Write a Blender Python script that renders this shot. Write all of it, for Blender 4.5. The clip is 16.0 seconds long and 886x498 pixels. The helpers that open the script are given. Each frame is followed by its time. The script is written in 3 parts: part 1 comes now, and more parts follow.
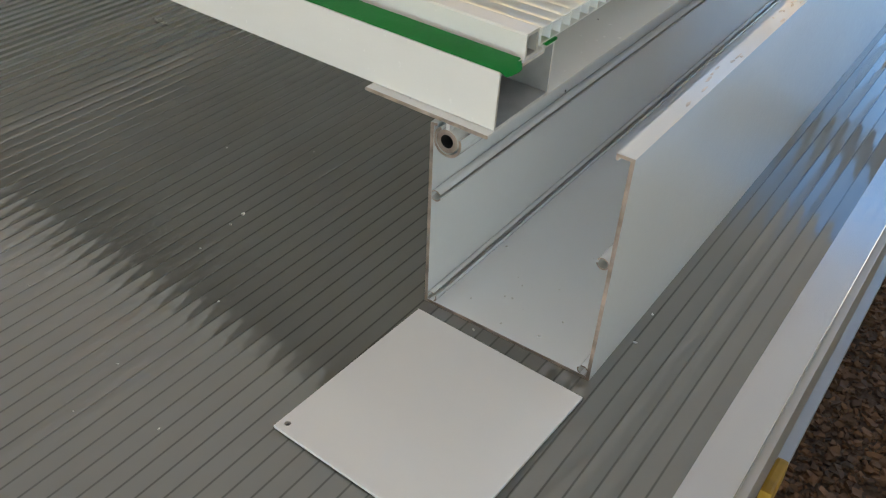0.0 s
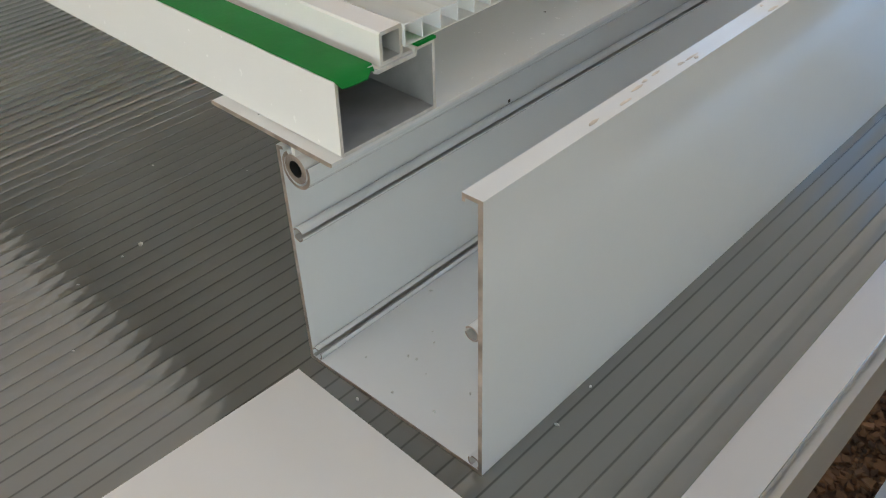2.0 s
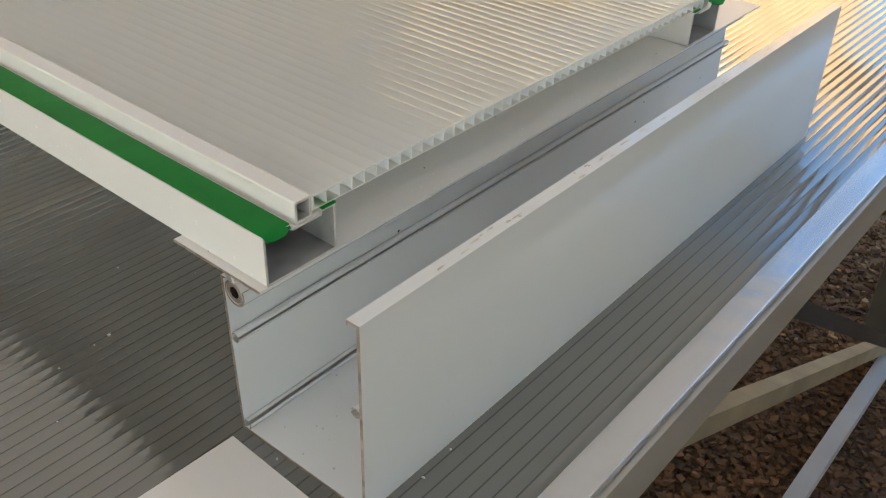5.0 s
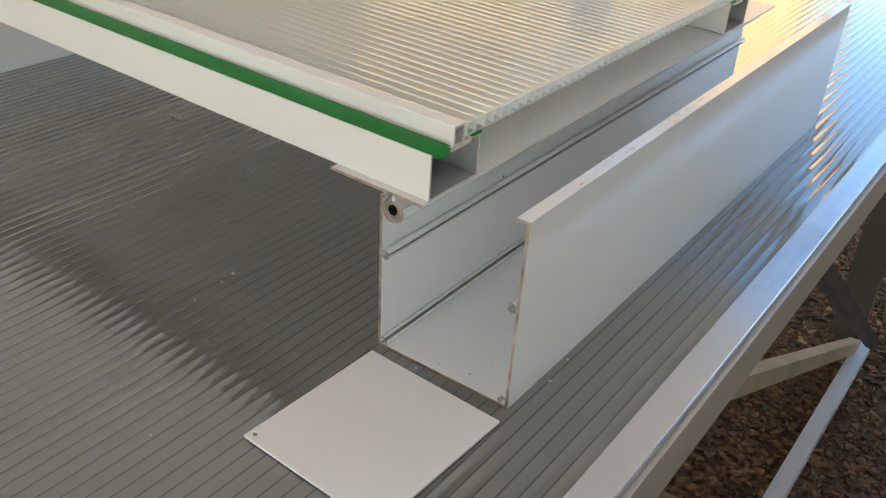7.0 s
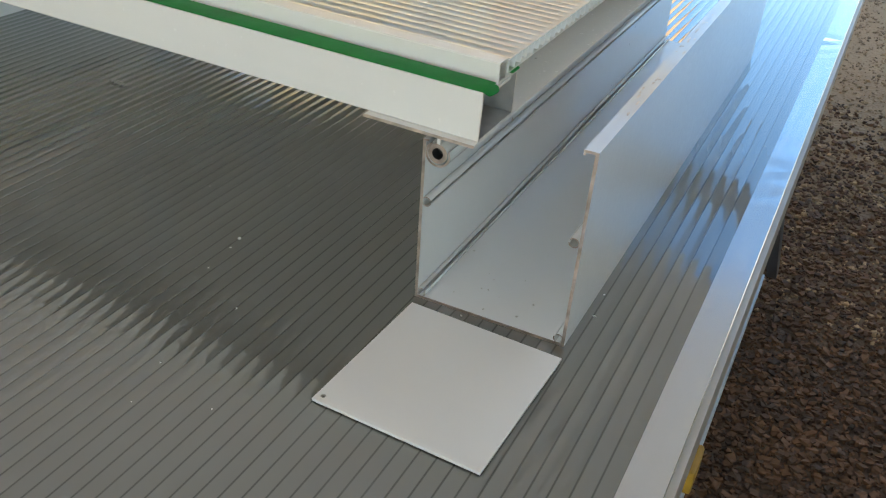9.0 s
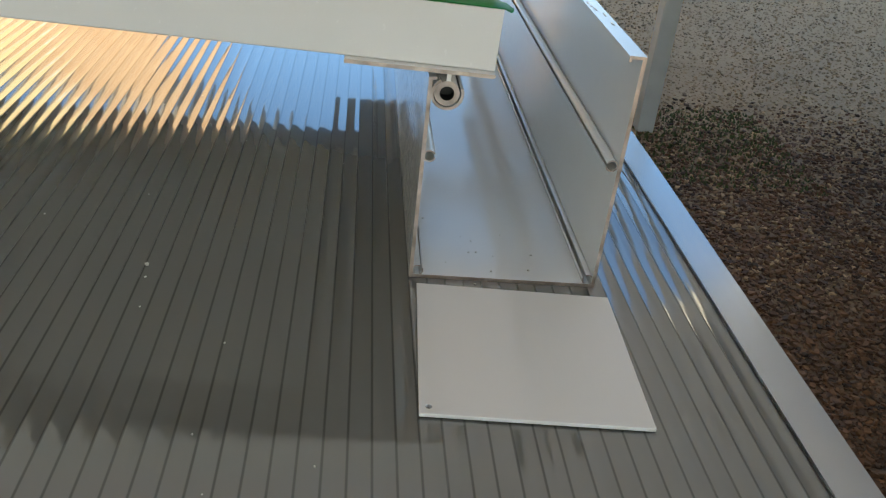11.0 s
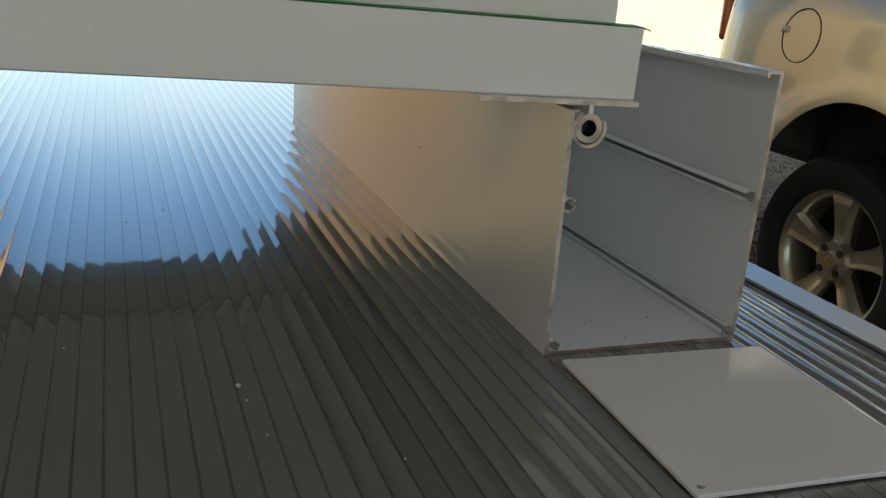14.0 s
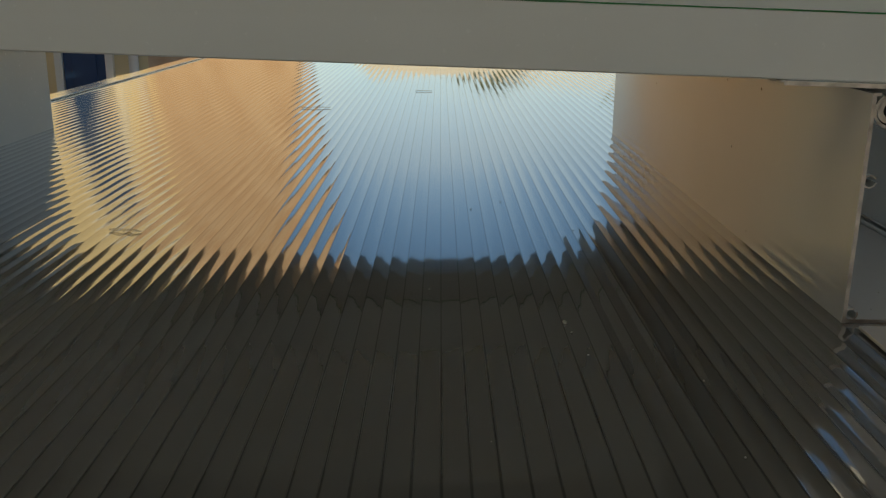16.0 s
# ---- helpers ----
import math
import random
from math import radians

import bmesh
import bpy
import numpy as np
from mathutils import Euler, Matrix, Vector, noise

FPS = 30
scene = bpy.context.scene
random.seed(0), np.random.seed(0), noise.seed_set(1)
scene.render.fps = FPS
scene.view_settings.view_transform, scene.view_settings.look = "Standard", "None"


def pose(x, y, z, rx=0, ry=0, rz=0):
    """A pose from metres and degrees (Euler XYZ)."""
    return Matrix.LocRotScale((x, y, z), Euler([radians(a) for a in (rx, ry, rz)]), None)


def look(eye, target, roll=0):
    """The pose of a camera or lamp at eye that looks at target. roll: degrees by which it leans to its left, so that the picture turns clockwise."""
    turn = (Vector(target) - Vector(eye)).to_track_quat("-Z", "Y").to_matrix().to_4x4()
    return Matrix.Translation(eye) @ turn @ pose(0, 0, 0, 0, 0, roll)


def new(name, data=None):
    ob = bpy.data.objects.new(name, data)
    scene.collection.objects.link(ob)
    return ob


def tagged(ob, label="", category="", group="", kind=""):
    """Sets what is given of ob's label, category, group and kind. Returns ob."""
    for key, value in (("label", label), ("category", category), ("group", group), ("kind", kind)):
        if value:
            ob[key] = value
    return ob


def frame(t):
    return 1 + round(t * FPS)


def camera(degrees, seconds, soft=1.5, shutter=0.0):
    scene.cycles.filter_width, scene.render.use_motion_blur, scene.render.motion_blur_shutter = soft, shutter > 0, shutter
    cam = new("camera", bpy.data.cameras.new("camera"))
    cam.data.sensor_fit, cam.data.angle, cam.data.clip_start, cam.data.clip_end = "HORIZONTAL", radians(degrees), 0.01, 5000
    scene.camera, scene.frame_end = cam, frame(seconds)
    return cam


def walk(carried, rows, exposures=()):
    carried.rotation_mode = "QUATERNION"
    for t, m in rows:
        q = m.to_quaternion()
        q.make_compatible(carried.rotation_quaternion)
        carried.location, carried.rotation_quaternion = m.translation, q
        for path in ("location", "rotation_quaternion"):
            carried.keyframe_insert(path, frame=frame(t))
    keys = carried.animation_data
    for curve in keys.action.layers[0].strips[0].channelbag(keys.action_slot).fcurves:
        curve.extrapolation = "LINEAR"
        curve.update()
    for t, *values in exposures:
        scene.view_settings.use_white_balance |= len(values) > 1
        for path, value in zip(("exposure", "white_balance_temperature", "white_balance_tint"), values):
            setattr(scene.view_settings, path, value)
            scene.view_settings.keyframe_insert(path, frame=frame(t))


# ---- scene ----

cam = camera(52.2, 16.0, soft=1.2)
PATH = [
    (0, (0.247, -0.352, 0.362), (-0.642, 0.979, -0.837), 2.8),
    (0.5, (0.241, -0.31, 0.336), (-0.678, 1.008, -0.855), 2.0),
    (1, (0.251, -0.26, 0.323), (-0.746, 0.985, -0.884), -0.2),
    (1.5, (0.272, -0.224, 0.317), (-0.801, 0.951, -0.894), -2.0),
    (2, (0.286, -0.193, 0.319), (-0.832, 0.95, -0.882), -2.5),
    (2.5, (0.309, -0.172, 0.345), (-0.853, 0.971, -0.814), -2.5),
    (3, (0.337, -0.172, 0.373), (-0.846, 0.956, -0.779), -2.5),
    (3.5, (0.359, -0.188, 0.406), (-0.831, 0.959, -0.72), -2.1),
    (4, (0.387, -0.202, 0.429), (-0.793, 0.96, -0.692), -1.6),
    (4.2, (0.401, -0.207, 0.437), (-0.763, 0.973, -0.683), -1.3),
    (6.3, (0.351, -0.369, 0.43), (-0.605, 1.045, -0.613), 3.9),
    (6.5, (0.353, -0.383, 0.421), (-0.627, 1.025, -0.607), 3.7),
    (7, (0.349, -0.42, 0.404), (-0.642, 0.992, -0.607), 3.2),
    (7.5, (0.348, -0.457, 0.404), (-0.613, 0.967, -0.619), 3.0),
    (8, (0.336, -0.481, 0.403), (-0.612, 0.94, -0.637), 2.9),
    (8.5, (0.296, -0.484, 0.384), (-0.577, 0.994, -0.642), 4.4),
    (9, (0.24, -0.483, 0.374), (-0.466, 1.066, -0.676), 4.2),
    (9.5, (0.185, -0.474, 0.347), (-0.245, 1.178, -0.695), 5.0),
    (9.7, (0.156, -0.473, 0.329), (-0.147, 1.207, -0.714), 5.1),
    (11.8, (-0.135, -0.469, 0.255), (0.318, 1.31, -0.539), 6.5),
    (12, (-0.152, -0.466, 0.246), (0.37, 1.314, -0.501), 6.0),
    (12.5, (-0.184, -0.453, 0.212), (0.48, 1.311, -0.456), 6.2),
    (13, (-0.208, -0.423, 0.195), (0.553, 1.307, -0.458), 6.0),
    (13.5, (-0.216, -0.399, 0.189), (0.574, 1.319, -0.462), 5.8),
    (14, (-0.2, -0.375, 0.187), (0.472, 1.408, -0.419), 4.1),
    (14.5, (-0.183, -0.371, 0.189), (0.331, 1.467, -0.409), 3.0),
    (15, (-0.184, -0.412, 0.201), (0.042, 1.482, -0.398), 2.1),
    (15.5, (-0.192, -0.437, 0.168), (-0.081, 1.482, -0.386), 1.2),
    (16, (-0.222, -0.466, 0.173), (-0.211, 1.458, -0.375), 0.6),
]
walk(cam, [(t, look(e, g, r)) for t, e, g, r in PATH],
     exposures=[(0, 1.59, 7200, 2), (1.5, 1.74, 7200, 3), (4.0, 1.64, 7500, 4), (7.0, 1.69, 7550, 4), (8.0, 1.64, 7450, 3), (9.2, 1.54, 6950, -1), (9.7, 1.49, 6900, -1),
                (11.8, 0.82, 7300, 1), (12.5, 0.40, 7250, 0), (13.5, 0.53, 7350, 2), (14.5, 0.00, 7050, -1), (15.0, -0.35, 7150, -2), (15.5, -0.66, 7700, 0), (16.0, -0.52, 7700, 0)])

# ---- light: low warm sun behind the open carport, clear sky ----
SUN_EL, SUN_X, SUN_Y = radians(26), 0.12, -1.0
world = bpy.data.worlds.new("sky")
scene.world = world
world.use_nodes = True
wn = world.node_tree
sky = wn.nodes.new("ShaderNodeTexSky")
sky.sky_type, sky.sun_disc = "NISHITA", False
sky.air_density, sky.dust_density, sky.ozone_density = 0.9, 0.15, 5.0
sky.sun_elevation, sky.sun_rotation = SUN_EL, math.atan2(SUN_X, SUN_Y)
# pale haze low over the horizon, with thin drifting cloud
wtc = wn.nodes.new("ShaderNodeTexCoord")
wsep = wn.nodes.new("ShaderNodeSeparateXYZ")
wn.links.new(wtc.outputs["Generated"], wsep.inputs[0])
wmap = wn.nodes.new("ShaderNodeMapping")
wmap.inputs["Scale"].default_value = (1.0, 1.0, 3.5)
wn.links.new(wtc.outputs["Generated"], wmap.inputs[0])
wcloud = wn.nodes.new("ShaderNodeTexNoise")
wcloud.inputs["Scale"].default_value, wcloud.inputs["Detail"].default_value = 2.6, 5
wn.links.new(wmap.outputs[0], wcloud.inputs["Vector"])
wlow = wn.nodes.new("ShaderNodeMapRange")
wlow.interpolation_type = "SMOOTHSTEP"
wlow.inputs["From Min"].default_value, wlow.inputs["From Max"].default_value = 0.28, 0.05
wlow.inputs["To Min"].default_value, wlow.inputs["To Max"].default_value = 0.0, 0.75
wn.links.new(wsep.outputs["Z"], wlow.inputs[0])
wveil = wn.nodes.new("ShaderNodeMapRange")
wveil.inputs["From Min"].default_value, wveil.inputs["From Max"].default_value = 0.40, 0.70
wveil.inputs["To Min"].default_value, wveil.inputs["To Max"].default_value = 0.55, 1.3
wn.links.new(wcloud.outputs[0], wveil.inputs[0])
wmul = wn.nodes.new("ShaderNodeMath")
wmul.operation, wmul.use_clamp = "MULTIPLY", True
wn.links.new(wlow.outputs[0], wmul.inputs[0])
wn.links.new(wveil.outputs[0], wmul.inputs[1])
wmix = wn.nodes.new("ShaderNodeMix")
wmix.data_type = "RGBA"
wmix.inputs["B"].default_value = (7.6, 7.9, 8.0, 1)
wn.links.new(wmul.outputs[0], wmix.inputs["Factor"])
wn.links.new(sky.outputs[0], wmix.inputs["A"])
wn.links.new(wmix.outputs["Result"], wn.nodes["Background"].inputs[0])
wn.nodes["Background"].inputs[1].default_value = 0.15
sun_data = bpy.data.lights.new("sun", "SUN")
sun_data.energy, sun_data.angle, sun_data.color = 4.0, radians(0.6), (1.0, 0.82, 0.58)
sun = new("sun", sun_data)
flat = math.hypot(SUN_X, SUN_Y)
sun_dir = Vector((SUN_X / flat * math.cos(SUN_EL), SUN_Y / flat * math.cos(SUN_EL), math.sin(SUN_EL)))
sun.matrix_world = look(sun_dir * 30, (0, 0, 0))


# ---- materials ----
def material(name, color, rough=0.5, metal=0.0, vary=0.15, scale=6.0, bump=0.0, bump_scale=200.0, fine=0.05,
             stretch=(1, 1, 1), ior=1.5, alpha=1.0, coat=0.0, coat_rough=0.04, dark=None, island=False, rough_vary=0.1, obj_random=False):
    """Principled surface with tone variation at two scales, uneven gloss and fine relief."""
    m = bpy.data.materials.new(name)
    m.use_nodes = True
    nt = m.node_tree
    n, l = nt.nodes, nt.links
    b = n["Principled BSDF"]
    tc = n.new("ShaderNodeTexCoord")
    mp = n.new("ShaderNodeMapping")
    mp.inputs["Scale"].default_value = stretch
    l.new(tc.outputs["Object"], mp.inputs[0])
    big = n.new("ShaderNodeTexNoise")
    big.inputs["Scale"].default_value, big.inputs["Detail"].default_value = scale, 6
    small = n.new("ShaderNodeTexNoise")
    small.inputs["Scale"].default_value, small.inputs["Detail"].default_value = scale * 22, 3
    for t in (big, small):
        l.new(mp.outputs[0], t.inputs["Vector"])
    mix = n.new("ShaderNodeMix")
    mix.data_type = "RGBA"
    lo = tuple(c * (1 - vary) for c in color) if dark is None else dark
    hi = tuple(min(1, c * (1 + vary * 0.5)) for c in color)
    mix.inputs["A"].default_value, mix.inputs["B"].default_value = (*lo, 1), (*hi, 1)
    ramp = n.new("ShaderNodeMapRange")
    ramp.inputs["From Min"].default_value, ramp.inputs["From Max"].default_value = 0.32, 0.68
    add = n.new("ShaderNodeMath")
    add.operation = "MULTIPLY_ADD"
    add.inputs[1].default_value = fine * 4
    l.new(small.outputs[0], add.inputs[0])
    l.new(big.outputs[0], ramp.inputs[0])
    l.new(ramp.outputs[0], add.inputs[2])
    last = add.outputs[0]
    if island or obj_random:
        src = n.new("ShaderNodeNewGeometry" if island else "ShaderNodeObjectInfo")
        av = n.new("ShaderNodeMath")
        av.operation = "MULTIPLY_ADD"
        av.inputs[1].default_value = 0.9
        l.new(src.outputs["Random Per Island" if island else "Random"], av.inputs[0])
        half = n.new("ShaderNodeMath")
        half.operation = "MULTIPLY"
        half.inputs[1].default_value = 0.35
        l.new(last, half.inputs[0])
        l.new(half.outputs[0], av.inputs[2])
        last = av.outputs[0]
    l.new(last, mix.inputs["Factor"])
    l.new(mix.outputs["Result"], b.inputs["Base Color"])
    rr = n.new("ShaderNodeMapRange")
    rr.inputs["To Min"].default_value = max(0.02, rough - rough_vary * 0.5)
    rr.inputs["To Max"].default_value = min(1, rough + rough_vary)
    l.new(small.outputs[0], rr.inputs[0])
    l.new(rr.outputs[0], b.inputs["Roughness"])
    b.inputs["Metallic"].default_value = metal
    b.inputs["IOR"].default_value = ior
    b.inputs["Alpha"].default_value = alpha
    b.inputs["Coat Weight"].default_value = coat
    b.inputs["Coat Roughness"].default_value = coat_rough
    if bump > 0:
        bn = n.new("ShaderNodeTexNoise")
        bn.inputs["Scale"].default_value, bn.inputs["Detail"].default_value = bump_scale, 4
        l.new(mp.outputs[0], bn.inputs["Vector"])
        bp = n.new("ShaderNodeBump")
        bp.inputs["Strength"].default_value, bp.inputs["Distance"].default_value = 1.0, bump
        l.new(bn.outputs[0], bp.inputs["Height"])
        l.new(bp.outputs[0], b.inputs["Normal"])
    return m


def specked(m, color, size, amount):
    """Adds small dirt flecks to a material of material()."""
    nt = m.node_tree
    n, l = nt.nodes, nt.links
    b = n["Principled BSDF"]
    link = b.inputs["Base Color"].links[0].from_socket
    tc = n.new("ShaderNodeTexCoord")
    v = n.new("ShaderNodeTexVoronoi")
    v.inputs["Scale"].default_value = 1 / size
    l.new(tc.outputs["Object"], v.inputs["Vector"])
    lt = n.new("ShaderNodeMath")
    lt.operation = "LESS_THAN"
    lt.inputs[1].default_value = 0.06
    l.new(v.outputs["Distance"], lt.inputs[0])
    sep = n.new("ShaderNodeSeparateColor")
    l.new(v.outputs["Color"], sep.inputs[0])
    few = n.new("ShaderNodeMath")
    few.operation = "LESS_THAN"
    few.inputs[1].default_value = amount
    l.new(sep.outputs[0], few.inputs[0])
    both = n.new("ShaderNodeMath")
    both.operation = "MULTIPLY"
    l.new(lt.outputs[0], both.inputs[0])
    l.new(few.outputs[0], both.inputs[1])
    mx = n.new("ShaderNodeMix")
    mx.data_type = "RGBA"
    mx.inputs["B"].default_value = (*color, 1)
    l.new(both.outputs[0], mx.inputs["Factor"])
    l.new(link, mx.inputs["A"])
    l.new(mx.outputs["Result"], b.inputs["Base Color"])
    return m


def see_through_sheet(name, color, share):
    """Milky sheet that passes part of the daylight from its other face."""
    m = material(name, color, 0.4, vary=0.06, scale=1.5)
    n, l = m.node_tree.nodes, m.node_tree.links
    tr = n.new("ShaderNodeBsdfTranslucent")
    tr.inputs[0].default_value = (*color, 1)
    mx = n.new("ShaderNodeMixShader")
    mx.inputs[0].default_value = share
    l.new(n["Principled BSDF"].outputs[0], mx.inputs[1])
    l.new(tr.outputs[0], mx.inputs[2])
    l.new(mx.outputs[0], n["Material Output"].inputs[0])
    return m


PITCH = 0.011


def ribbed_sheet_material():
    m = material("bronze_polycarbonate", (0.153, 0.157, 0.145), 0.07, vary=0.15, scale=3.0, ior=1.6, fine=0.04, coat=1.0, coat_rough=0.024,
                 rough_vary=0.03, bump=0.00014, bump_scale=26, stretch=(1, 0.25, 1))
    n, l = m.node_tree.nodes, m.node_tree.links
    b = n["Principled BSDF"]
    b.inputs["Coat IOR"].default_value = 1.66
    link = b.inputs["Base Color"].links[0].from_socket
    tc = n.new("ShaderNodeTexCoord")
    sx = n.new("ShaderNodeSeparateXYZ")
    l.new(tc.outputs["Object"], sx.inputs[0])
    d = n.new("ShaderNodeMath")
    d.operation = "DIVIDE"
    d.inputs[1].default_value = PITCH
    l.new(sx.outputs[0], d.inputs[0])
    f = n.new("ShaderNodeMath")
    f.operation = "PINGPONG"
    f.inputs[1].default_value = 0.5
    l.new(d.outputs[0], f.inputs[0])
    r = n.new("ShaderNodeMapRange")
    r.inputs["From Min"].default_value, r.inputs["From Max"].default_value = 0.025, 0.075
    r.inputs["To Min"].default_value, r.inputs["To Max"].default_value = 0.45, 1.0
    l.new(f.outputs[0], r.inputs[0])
    dull = n.new("ShaderNodeMapRange")
    dull.inputs["From Min"].default_value, dull.inputs["From Max"].default_value = 0.012, 0.040
    dull.inputs["To Min"].default_value = 0.45
    l.new(f.outputs[0], dull.inputs[0])
    l.new(dull.outputs[0], b.inputs["Coat Weight"])
    half = n.new("ShaderNodeMath")
    half.operation = "MULTIPLY"
    half.inputs[1].default_value = 0.5
    l.new(dull.outputs[0], half.inputs[0])
    l.new(half.outputs[0], b.inputs["Specular IOR Level"])
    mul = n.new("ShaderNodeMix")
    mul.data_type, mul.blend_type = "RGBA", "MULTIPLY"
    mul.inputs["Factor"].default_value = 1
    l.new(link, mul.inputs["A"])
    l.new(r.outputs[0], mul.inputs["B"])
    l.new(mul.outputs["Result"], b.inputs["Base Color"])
    return specked(m, (0.34, 0.34, 0.32), 0.03, 0.012)


M = {}
M["white"] = specked(material("white_powder_coat", (0.80, 0.79, 0.77), 0.22, vary=0.03, scale=9, bump=0.00004, bump_scale=900, fine=0.01),
                     (0.12, 0.11, 0.10), 0.014, 0.10)
M["gutter"] = specked(material("white_gutter_coat", (0.77, 0.79, 0.795), 0.12, coat=0.4, coat_rough=0.06, vary=0.03, scale=7, bump=0.00004, bump_scale=500, fine=0.01),
                      (0.10, 0.09, 0.08), 0.02, 0.10)
M["plate"] = material("white_glossy_plate", (0.79, 0.785, 0.77), 0.05, vary=0.02, scale=5, bump=0.00007, bump_scale=240, fine=0.01, rough_vary=0.04)
M["cut"] = material("raw_cut_aluminium", (0.52, 0.435, 0.375), 0.34, metal=0.8, vary=0.6, scale=60, bump=0.0003, bump_scale=700)
# greyer than the coating: shade inside slots and rails put into the colour
M["cavity_shade"] = material("shade_toned_cavity", (0.50, 0.50, 0.48), 0.55, metal=0.1, vary=0.25, scale=40)
# shade deep inside the bars put into a darker base colour
M["hollow"] = material("shaded_bar_inside", (0.42, 0.43, 0.43), 0.5, metal=0.1, vary=0.25, scale=40)
M["sheet"] = ribbed_sheet_material()
M["alu"] = material("mill_aluminium", (0.54, 0.555, 0.57), 0.16, metal=1.0, vary=0.14, scale=6, bump=0.00012, bump_scale=34,
                    stretch=(1, 0.05, 1), rough_vary=0.12)
M["alu_dull"] = material("dull_aluminium_tube", (0.50, 0.475, 0.43), 0.38, metal=0.45, vary=0.2, scale=8, bump=0.0001, bump_scale=90, stretch=(1, 0.2, 1))
M["steel_dark"] = material("dark_steel_tube", (0.055, 0.062, 0.07), 0.4, metal=0.5, vary=0.3, scale=12)
M["green"] = material("green_protective_film", (0.0, 0.20, 0.030), 0.4, vary=0.12, scale=30, ior=1.22, bump=0.0003, bump_scale=90)
M["clear"] = see_through_sheet("clear_twinwall_top", (0.98, 0.98, 0.96), 0.60)
M["under"] = see_through_sheet("clear_twinwall_underside", (0.98, 0.98, 0.96), 0.90)
for key, value in (("Roughness", 0.06), ("IOR", 1.58), ("Alpha", 0.84), ("Coat Weight", 1.0), ("Coat IOR", 1.58)):
    socket = M["clear"].node_tree.nodes["Principled BSDF"].inputs[key]
    for link in list(socket.links):
        M["clear"].node_tree.links.remove(link)
    socket.default_value = value
M["leg"] = material("brown_painted_leg", (0.065, 0.055, 0.040), 0.5, vary=0.3, scale=9)
M["cream_metal"] = material("pale_painted_tube", (0.34, 0.29, 0.20), 0.5, vary=0.25, scale=12)
M["wood"] = material("weathered_pine", (0.30, 0.20, 0.10), 0.6, vary=0.35, scale=12, stretch=(1, 6, 6), bump=0.0004, bump_scale=80)
M["yellow"] = material("yellow_end_paint", (0.46, 0.27, 0.03), 0.5, vary=0.3, scale=30, bump=0.0003, bump_scale=90)
M["ground"] = material("brown_gravel_bed", (0.08, 0.050, 0.032), 0.9, vary=0.6, scale=4, bump=0.012, bump_scale=60, fine=0.3)
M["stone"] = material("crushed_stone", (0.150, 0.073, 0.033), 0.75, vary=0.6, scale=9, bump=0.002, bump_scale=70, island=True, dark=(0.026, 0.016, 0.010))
M["pale_stone"] = material("pale_crushed_stone", (0.42, 0.28, 0.155), 0.85, vary=0.5, scale=9, bump=0.002, bump_scale=70, island=True, dark=(0.17, 0.115, 0.07))
M["grass"] = material("dry_grass", (0.27, 0.24, 0.07), 0.8, vary=0.4, scale=3, island=True, dark=(0.11, 0.12, 0.03))
M["moss"] = material("low_green_weed", (0.10, 0.12, 0.035), 0.8, vary=0.4, scale=3, island=True, dark=(0.05, 0.065, 0.02))
M["fence"] = material("cream_rendered_wall", (0.80, 0.77, 0.70), 0.8, vary=0.08, scale=1.0, bump=0.003, bump_scale=50)
M["leaf"] = material("hedge_leaves", (0.07, 0.10, 0.03), 0.6, vary=0.4, scale=3, island=True, dark=(0.02, 0.035, 0.012))
M["brick"] = material("orange_brick", (0.62, 0.46, 0.32), 0.8, vary=0.3, scale=6, bump=0.002, bump_scale=60, dark=(0.54, 0.345, 0.21))
M["mortar"] = material("pale_mortar", (0.45, 0.40, 0.33), 0.9, vary=0.2, scale=8)
M["cream"] = material("cream_wall_paint", (0.78, 0.65, 0.40), 0.6, vary=0.08, scale=1.5, bump=0.001, bump_scale=60)
M["dirt"] = material("pale_dry_dirt", (0.30, 0.225, 0.15), 0.9, vary=0.25, scale=0.7, bump=0.01, bump_scale=30, fine=0.15)
M["blue"] = material("dark_blue_door_paint", (0.012, 0.055, 0.16), 0.4, vary=0.15, scale=4)
M["trim"] = material("white_joinery_paint", (0.80, 0.79, 0.75), 0.4, vary=0.05, scale=4)
M["roofing"] = material("grey_brown_roof_sheet", (0.34, 0.31, 0.27), 0.6, vary=0.15, scale=1.2, bump=0.001, bump_scale=30)
M["opal"] = see_through_sheet("opal_roof_sheet", (0.90, 0.90, 0.90), 0.43)
M["tinted"] = see_through_sheet("tinted_roof_sheet", (0.52, 0.53, 0.54), 0.42)
M["post"] = material("galvanised_post", (0.50, 0.53, 0.55), 0.45, metal=0.5, vary=0.15, scale=5)
M["paint"] = material("champagne_car_paint", (0.425, 0.425, 0.345), 0.24, metal=0.45, vary=0.06, scale=3, coat=1.0, rough_vary=0.05)
M["rubber"] = material("tyre_rubber", (0.006, 0.006, 0.0058), 0.8, vary=0.3, scale=20, bump=0.001, bump_scale=120)
M["rim"] = material("silver_alloy_rim", (0.56, 0.52, 0.43), 0.28, metal=0.85, vary=0.08, scale=14)
M["black"] = material("black_plastic", (0.015, 0.015, 0.015), 0.6, vary=0.3, scale=10)
M["lamp_red"] = material("red_orange_lamp_plastic", (0.55, 0.09, 0.03), 0.12, vary=0.1, scale=20, coat=0.6)
M["gold"] = material("brass_emblem", (0.62, 0.46, 0.16), 0.3, metal=0.9, vary=0.1, scale=60)
M["glass"] = material("dark_car_glass", (0.02, 0.024, 0.026), 0.05, vary=0.1, scale=3, coat=1.0)
